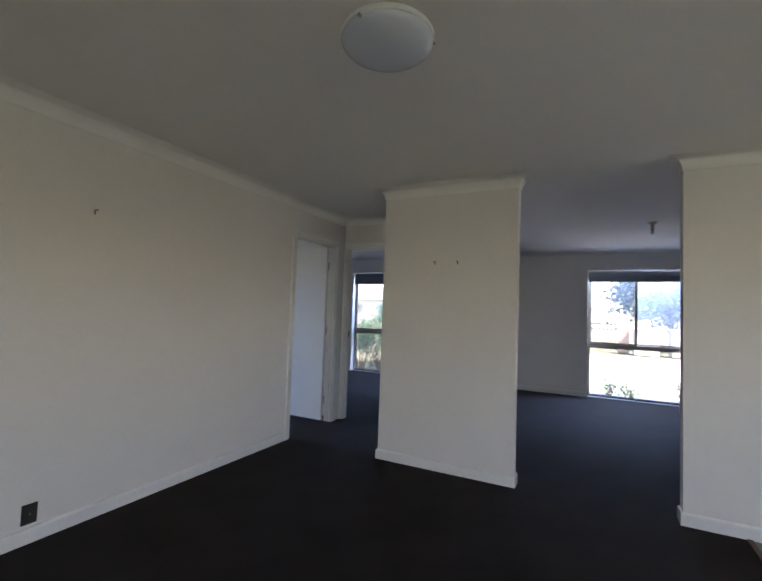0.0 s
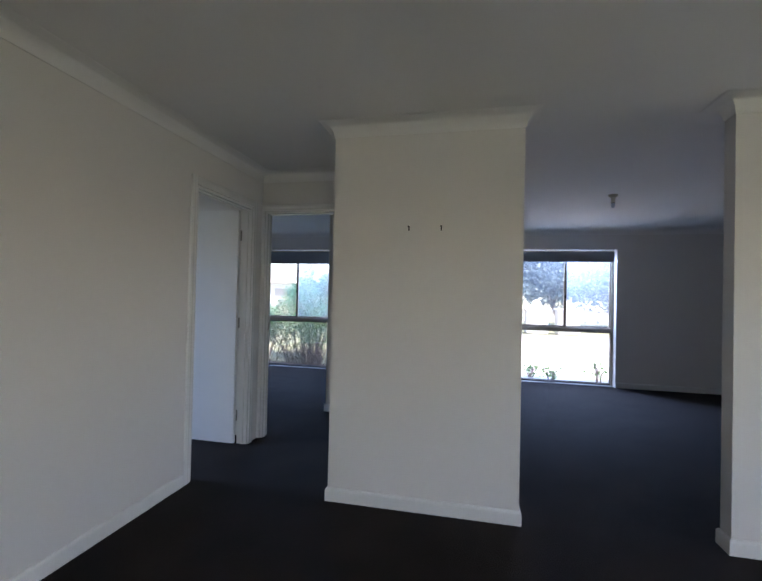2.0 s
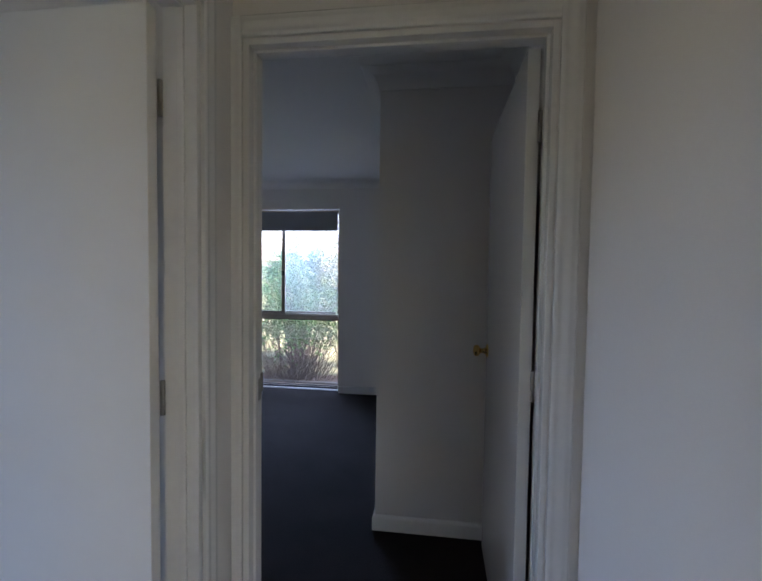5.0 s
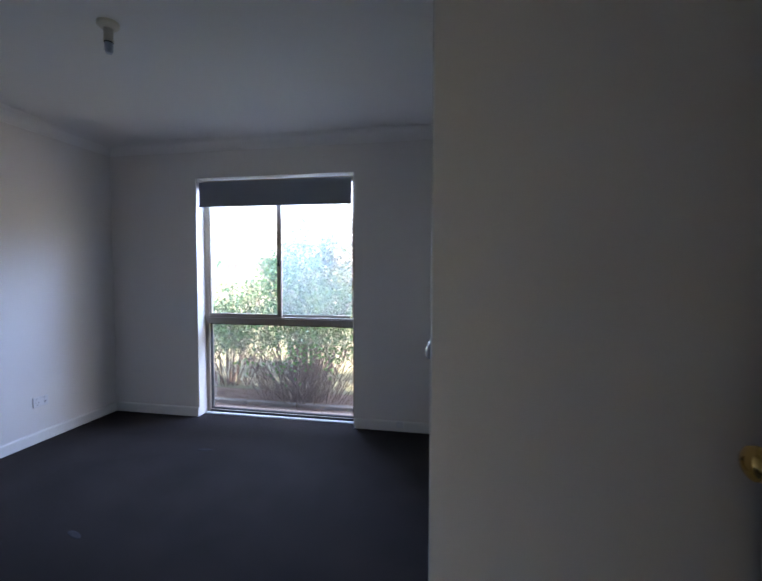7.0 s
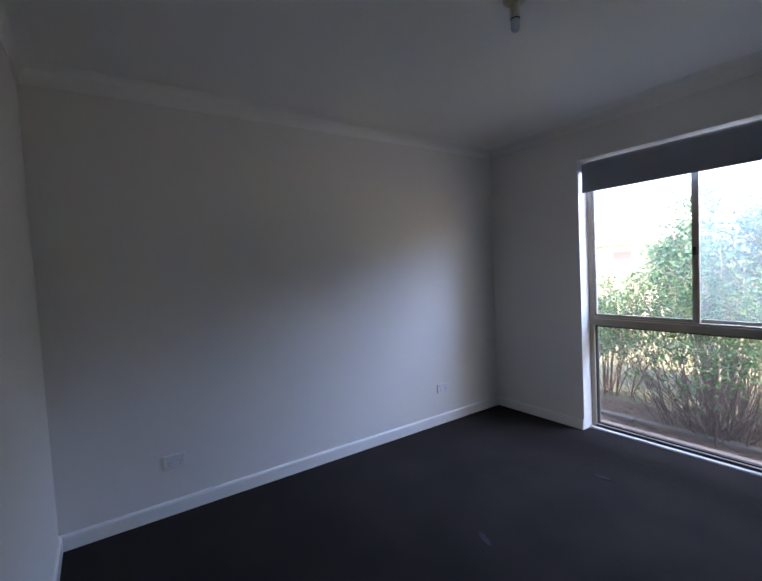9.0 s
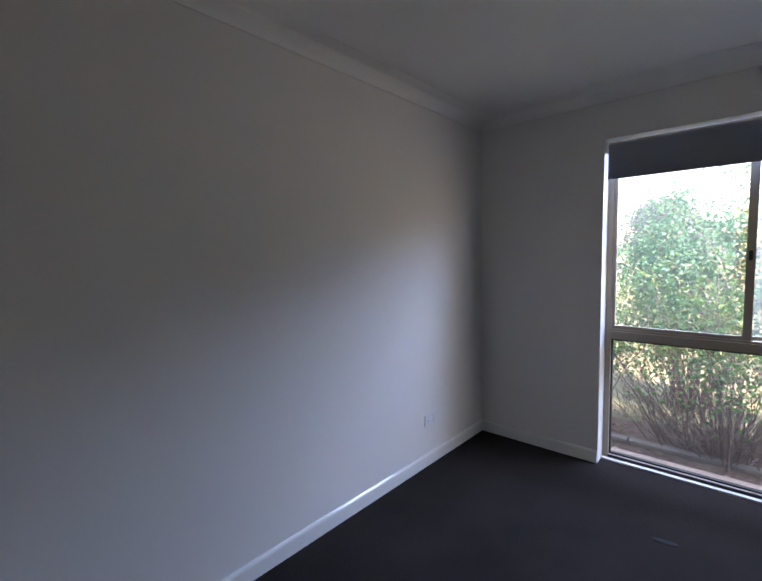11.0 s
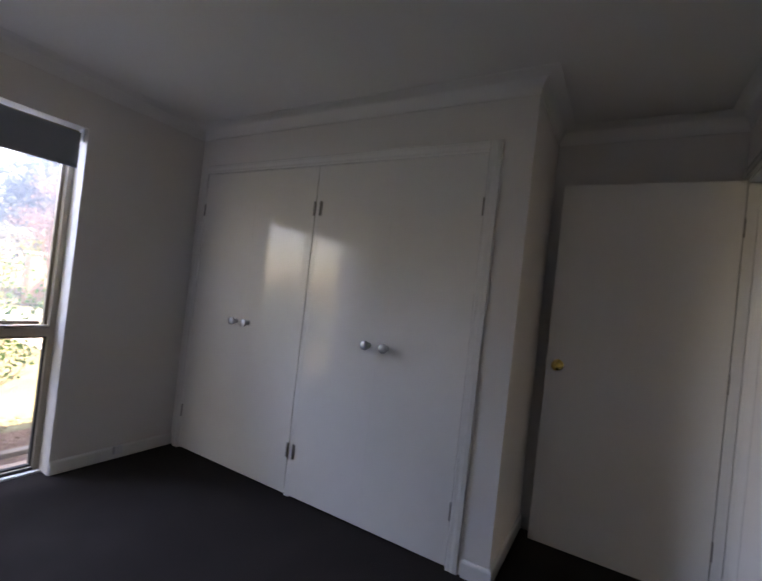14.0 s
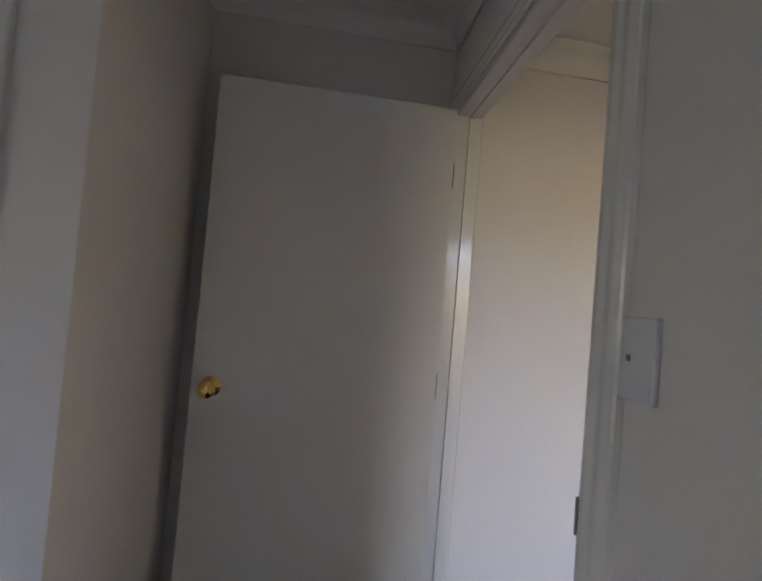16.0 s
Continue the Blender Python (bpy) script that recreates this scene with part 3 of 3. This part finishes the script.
oyster = thing("ceiling_light", "round opal oyster ceiling light, switched off", "ceiling light", (0.115, 1.735, 2.4))
part("base_ring", lathe([(0.0, 0), (0.178, 0), (0.185, -0.010), (0.185, -0.024), (0.176, -0.028), (0.0, -0.028)]), PLASTIC, oyster, "white metal base ring", smooth=True)
part("shade", lathe([(0.174, -0.027)] + [(0.182 * math.cos(a), -0.030 - 0.062 * math.sin(a)) for a in [i * math.pi / 22 for i in range(11)]] + [(0.0, -0.092)], steps=48), OPAL, oyster, "white opal glass dome", smooth=True)
for a in (0.4, 2.5, 4.6):
    part("clip", lathe([(0, 0), (0.007, 0), (0.007, 0.012), (0, 0.013)], pose(0.178 * math.cos(a), 0.178 * math.sin(a), -0.034, 0, 90, math.degrees(a)), 12), STEEL, oyster, "small chrome clip", smooth=True)


def batten(x, y, label):
    b = thing("batten_lamp_holder", label, "lamp holder", (x, y, 2.4), group="bare lamp holders")
    part("ceiling_rose", lathe([(0, 0), (0.045, 0), (0.045, -0.012), (0.036, -0.022), (0.024, -0.026), (0, -0.026)]), AGED, b, smooth=True)
    part("socket", lathe([(0, -0.025), (0.020, -0.025), (0.0185, -0.07), (0.021, -0.072), (0.021, -0.082), (0.0, -0.082)]), AGED, b, smooth=True)
    part("skirt_ring", lathe([(0, -0.083), (0.0185, -0.083), (0.0185, -0.088), (0, -0.088)]), DARKMETAL, b, "dark ring")
    part("lamp", lathe([(0.0, -0.088), (0.017, -0.088), (0.017, -0.12), (0.012, -0.132), (0.0, -0.136)]), OPAL, b, "pale end of the lamp", smooth=True)


batten(-3.036, 6.396, "bare cream batten lamp holder on the bedroom ceiling")
batten(1.45, 5.80, "bare cream batten lamp holder on the living room ceiling")

for x, y, a in ((-3.268, 7.40, 8), (-3.32, 6.408, -20)):
    bm = bmesh.new()
    bmesh.ops.create_uvsphere(bm, u_segments=14, v_segments=7, radius=1, matrix=Matrix.Diagonal((0.055, 0.018, 0.004, 1)))
    ob = part("carpet_mark", bm, DENTED, smooth=True)
    ob.matrix_world = pose(x, y, 0.0015, 0, 0, a)
    tagged(ob, "pale tuft mark in the bedroom carpet", "carpet mark")


# ---------- outside ----------
GZ = -0.13
rng = random.Random(5)


def tube(verts, faces, pts, radii, sides=5):
    base = len(verts)
    for p, r in zip(pts, radii):
        for i in range(sides):
            a = 2 * math.pi * i / sides
            verts.append((p[0] + r * math.cos(a), p[1] + r * math.sin(a), p[2]))
    for k in range(len(pts) - 1):
        for i in range(sides):
            j = (i + 1) % sides
            faces.append((base + k * sides + i, base + k * sides + j, base + (k + 1) * sides + j, base + (k + 1) * sides + i))


def leaf(verts, faces, c, size, r):
    d = Vector((r.gauss(0, 1), r.gauss(0, 1), r.gauss(0.2, 0.8))).normalized()
    s = d.cross(Vector((r.gauss(0, 1), r.gauss(0, 1), r.gauss(0, 1)))).normalized() * size * 0.36
    c = Vector(c)
    n = d.cross(s).normalized() * size * 0.12
    b = len(verts)
    verts += [tuple(c), tuple(c + d * size * 0.5 + s + n), tuple(c + d * size), tuple(c + d * size * 0.5 - s + n)]
    faces += [(b, b + 1, b + 2), (b, b + 2, b + 3)]


def data_part(name, verts, faces, mat, parent, label=""):
    me = bpy.data.meshes.new(name)
    me.from_pydata(verts, [], faces)
    me.materials.append(mat)
    ob = new(name, me)
    ob.parent = parent
    return tagged(ob, label)


def shrub(name, at, height, spread, stems, leaves, size, mat, label, bare=0.35, seed=1, lean=(0, 0), category="shrub", thin=1.0, flat=0.85):
    r = random.Random(seed)
    t = thing(name, label, category, at)
    sv, sf, lv, lf = [], [], [], []
    tips = []
    for _ in range(stems):
        a, out = r.uniform(0, 2 * math.pi), spread * math.sqrt(r.uniform(0.02, 1))
        h = height * (1 - 0.45 * (out / spread) ** 2) * r.uniform(0.7, 1.05)
        top = Vector((math.cos(a) * out + lean[0], math.sin(a) * out * flat + lean[1], h))
        foot = Vector((math.cos(a) * 0.38 * spread * r.random(), math.sin(a) * 0.2 * spread * r.random(), -0.02))
        pts = []
        for i in range(7):
            u = i / 6
            p = foot.lerp(top, u)
            p.z = foot.z + (top.z - foot.z) * (u ** 0.8)
            pts.append(p + Vector((r.gauss(0, 0.03), r.gauss(0, 0.03), 0)) * u)
        r0 = r.uniform(0.007, 0.014) * thin
        tube(sv, sf, pts, [r0 * (1 - 0.75 * i / 6) for i in range(7)])
        for i in range(2, 7):
            for _k in range(3):
                e = pts[i] + Vector((r.gauss(0, 0.16), r.gauss(0, 0.16), abs(r.gauss(0.12, 0.1)))) * (spread ** 0.5)
                mid = (pts[i] + e) / 2 + Vector((r.gauss(0, 0.02), r.gauss(0, 0.02), 0.02))
                tube(sv, sf, [pts[i], mid, e], [r0 * 0.4, r0 * 0.28, r0 * 0.12], 3)
                if e.z > bare * height * r.uniform(0.6, 1.3):
                    tips.append((e, mid))
    for _ in range(leaves if tips else 0):
        e, mid = r.choice(tips)
        p = mid.lerp(e, r.uniform(0.2, 1.1)) + Vector((r.gauss(0, 0.05), r.gauss(0, 0.05), r.gauss(0, 0.05)))
        leaf(lv, lf, p, size * r.uniform(0.6, 1.3), r)
    data_part("stems", sv, sf, BARK, t, "thin brown branching stems")
    if lv:
        tagged(data_part("foliage", lv, lf, mat, t), kind="stuff")
    return t


def tree(at, height, crown, clumps, leaves, size, mat, label, seed, low=0.3):
    r = random.Random(seed)
    t = thing("tree", label, "tree", at)
    sv, sf, lv, lf = [], [], [], []
    pts = [Vector((0.06 * crown * math.sin(i * 1.3 + seed), 0.05 * crown * math.cos(i * 1.7), height * 0.62 * i / 5 - 0.1)) for i in range(6)]
    tube(sv, sf, pts, [0.02 * height * (1 - 0.15 * i) for i in range(6)], 8)
    for _ in range(clumps):
        a, u = r.uniform(0, 6.283), r.uniform(0.8 * low, 1)
        c = Vector((math.cos(a) * crown * r.uniform(0.1, 1) * (1.15 - u * 0.6), math.sin(a) * crown * r.uniform(0.1, 1) * (1.15 - u * 0.6), height * (low + (0.98 - low) * u)))
        s = pts[min(5, int(1 + u * 4))]
        m = s.lerp(c, 0.5) + Vector((0, 0, 0.04 * height))
        tube(sv, sf, [s, m, c], [0.005 * height, 0.003 * height, 0.001 * height], 4)
        w = crown * r.uniform(0.16, 0.32)
        for _k in range(leaves // clumps):
            leaf(lv, lf, c + Vector((r.gauss(0, w), r.gauss(0, w), r.gauss(0, w * 0.7))), size * r.uniform(0.6, 1.4), r)
    data_part("trunk", sv, sf, BARK, t, "brown trunk and limbs")
    tagged(data_part("crown", lv, lf, mat, t), kind="stuff")
    return t


bm = bmesh.new()
bmesh.ops.create_grid(bm, x_segments=4, y_segments=4, size=900)
ob = part("ground", bm, LAWN)
ob.location.z = GZ - 0.03
tagged(ob, "dry patchy lawn reaching the distance", "lawn", kind="structure")
tagged(part("garden_bed", boxed(-6.2, YNO, GZ - 0.06, -0.6, 9.3, GZ), MULCH), "brown mulch garden bed beside the house", "garden bed", kind="structure")
for i in range(9):
    x = -6.2 + i * 0.625
    ob = part("edging_block", boxed(x + 0.004, 8.76, GZ - 0.05, x + 0.621, 8.84, GZ + 0.035, bevel=0.012), EDGING)
    tagged(ob, "weathered grey-brown garden edging block", "edging", group="garden edging")
tagged(part("driveway", boxed(-0.5, YNO, GZ - 0.05, 9.0, 19.0, GZ - 0.015), PAVING), "pale sunlit concrete driveway", "driveway", kind="structure")

lv, lf = [], []
for _ in range(2600):
    leaf(lv, lf, (rng.uniform(-5.2, -1.4), rng.uniform(8.3, 9.7), GZ + 0.004), rng.uniform(0.02, 0.06), rng)
lit = data_part("leaf_litter", [(v[0], v[1], max(GZ - 0.028, GZ + 0.004 + (v[2] - GZ) * 0.25)) for v in lv], lf, LITTER, None)
tagged(lit, "brown dead leaves and twigs on the ground", "leaf litter", kind="stuff")
shrub("shrub", (-3.1, 8.98, GZ), 1.42, 1.4, 105, 7000, 0.036, LEAF, "leggy green shrub with bare brown stems beside the bedroom window", 0.42, 3, (0.0, 0.1), thin=0.52, flat=0.42)
shrub("shrub", (-4.35, 9.55, GZ - 0.03), 1.45, 0.7, 34, 4200, 0.034, LEAF_BLUE, "smaller grey-green shrub in the garden bed", 0.35, 8, thin=0.7)
shrub("shrub", (-3.42, 10.0, GZ - 0.03), 2.3, 0.62, 50, 15000, 0.036, LEAF_BLUE, "tall dense blue-green shrub on the lawn", 0.42, 12, thin=0.6)
shrub("shrub", (-2.66, 9.85, GZ - 0.03), 2.4, 0.5, 16, 6500, 0.034, LEAF_YELLOW, "tall slender yellow-green flowering shrub on the lawn", 0.45, 4, thin=0.55)
shrub("dead_undergrowth", (-3.2, 8.95, GZ), 0.42, 0.8, 60, 0, 0.03, LITTER, "dry brown leafless undergrowth below the shrub", 0.9, 15, thin=0.45, flat=0.5)
shrub("shrub", (-1.85, 12.2, GZ - 0.03), 1.45, 0.75, 30, 2600, 0.06, LEAF_BLUE, "low rounded dark green shrub on the lawn", 0.1, 17, thin=0.8)
tree((0.5, 15.5, GZ), 3.2, 0.8, 20, 1500, 0.06, LEAF_PINK, "thin dusky-leaved young tree on the lawn", 6)
for i, (x, y, h, c) in enumerate(((4.3, 24, 5.4, 2.3), (7.0, 24, 6.2, 2.7), (9.8, 24.5, 6.2, 2.5), (16, 37, 9, 4.5), (-9, 48, 5.0, 3.5))):
    tree((x, y, GZ), h, c, 110, 24000, 0.19, LEAF_FAR, "large grey-green tree in the distance", 20 + i, 0.2)
for i, (x, y) in enumerate(((1.15, 9.3), (1.45, 9.0), (2.25, 9.1))):
    shrub("seedling", (x, y, GZ - 0.015), 0.27 + 0.06 * i, 0.11, 6, 80, 0.055, LEAF, "small green weed growing by the driveway", 0.2, 40 + i, category="plant")

fence = thing("metal_fence", "dark metal picket fence along the street", "fence", (-1.2, 20.5, GZ))
for z in (0.25, 1.15):
    part("rail", boxed(0, -0.015, z, 3.0, 0.015, z + 0.04), SEAL, fence)
first_picket = part("picket", boxed(-0.01, -0.01, 0.08, 0.01, 0.01, 1.3, bevel=0.003), SEAL, fence)
for i in range(1, 21):
    ob = new("picket", first_picket.data)
    ob.parent, ob.location = fence, (i * 0.148, 0, 0)
pillar = thing("gate_pillar", "reddish brick gate pillar with a flat cap", "pillar", (2.05, 20.5, GZ))
part("shaft", boxed(-0.2, -0.2, 0, 0.2, 0.2, 1.5, bevel=0.01), BRICK, pillar)
part("cap", boxed(-0.25, -0.25, 1.5, 0.25, 0.25, 1.58, bevel=0.015), PAVING, pillar)

ball_post = thing("gate_pillar", "wide pale gate pillar with a ball on top", "pillar", (4.05, 20.0, GZ), "ball-topped gate pillars")
part("shaft", boxed(-0.42, -0.42, 0, 0.42, 0.42, 0.98, bevel=0.015), PAVING, ball_post)
part("cap", boxed(-0.48, -0.48, 0.98, 0.48, 0.48, 1.06, bevel=0.02), PAVING, ball_post)
part("ball", lathe([(0.0, 1.06), (0.09, 1.06), (0.08, 1.10)] + [(0.165 * math.cos(a), 1.26 + 0.165 * math.sin(a)) for a in [-1.0 + i * 0.257 for i in range(10)]] + [(0.0, 1.425)]), PAVING, ball_post, smooth=True)
copy_thing(ball_post, pose(2.8, 20.0, GZ))

# neighbour's house and fence across the street
house = thing("house", "low pale house with grey roof across the road", "house", (-21.0, 44.0, GZ))
part("wall", boxed(-6, 0, 0, 6, 6, 2.6), PAVING, house)
bm = bmesh.new()
vs = [bm.verts.new(v) for v in ((-6.5, -0.5, 2.6), (6.5, -0.5, 2.6), (6.5, 6.5, 2.6), (-6.5, 6.5, 2.6), (-4, 3, 4.3), (4, 3, 4.3))]
for f in ((0, 1, 5, 4), (1, 2, 5), (2, 3, 4, 5), (3, 0, 4), (3, 2, 1, 0)):
    bm.faces.new([vs[i] for i in f])
part("roof", bm, ROOF, house)
for x in (-3.5, 0.5, 3.5):
    wv = part("window", boxed(x - 0.8, -0.03, 0.9, x + 0.8, 0.02, 2.0), ROOF, house)
    part("frame", boxed(x - 0.86, -0.05, 0.82, x + 0.86, -0.031, 0.9), PLASTIC, wv)
low = thing("garden_wall", "low pale rendered wall across the road", "wall", (6.0, 30.0, GZ))
part("wall_body", boxed(-7, 0, 0, 9, 0.22, 0.75), PAVING, low)
part("coping", boxed(-7.05, -0.03, 0.75, 9.05, 0.25, 0.81, bevel=0.01), PAVING, low)

# ---------- kitchen floor tiles ----------
tiles = tagged(thing("tile_floor", "grey-green square ceramic floor tiles with dark joints", "tiled floor"), kind="structure")
part("grout", boxed(TX + 0.03, YS, -0.012, XE, KY0, -0.004), GROUT, tiles)
part("edge_strip", boxed(TX, YS, -0.012, TX + 0.03, KY0, 0.006, bevel=0.003), STRIP, tiles, "brown strip between carpet and tiles")
S = 0.305
bm = boxed(-S / 2 + 0.003, -S / 2 + 0.003, -0.006, S / 2 - 0.003, S / 2 - 0.003, 0.0, bevel=0.0015)
first = part("tile", bm, TILE, tiles)
nx, ny = int((XE - TX - 0.03) / S), int((KY0 - YS) / S)
first.location = (TX + 0.03 + S / 2, KY0 - S / 2, 0)
for i in range(nx):
    for j in range(ny):
        if i or j:
            ob = new("tile", first.data)
            ob.parent = tiles
            ob.location = (TX + 0.03 + S * (i + 0.5), KY0 - S * (j + 0.5), 0)
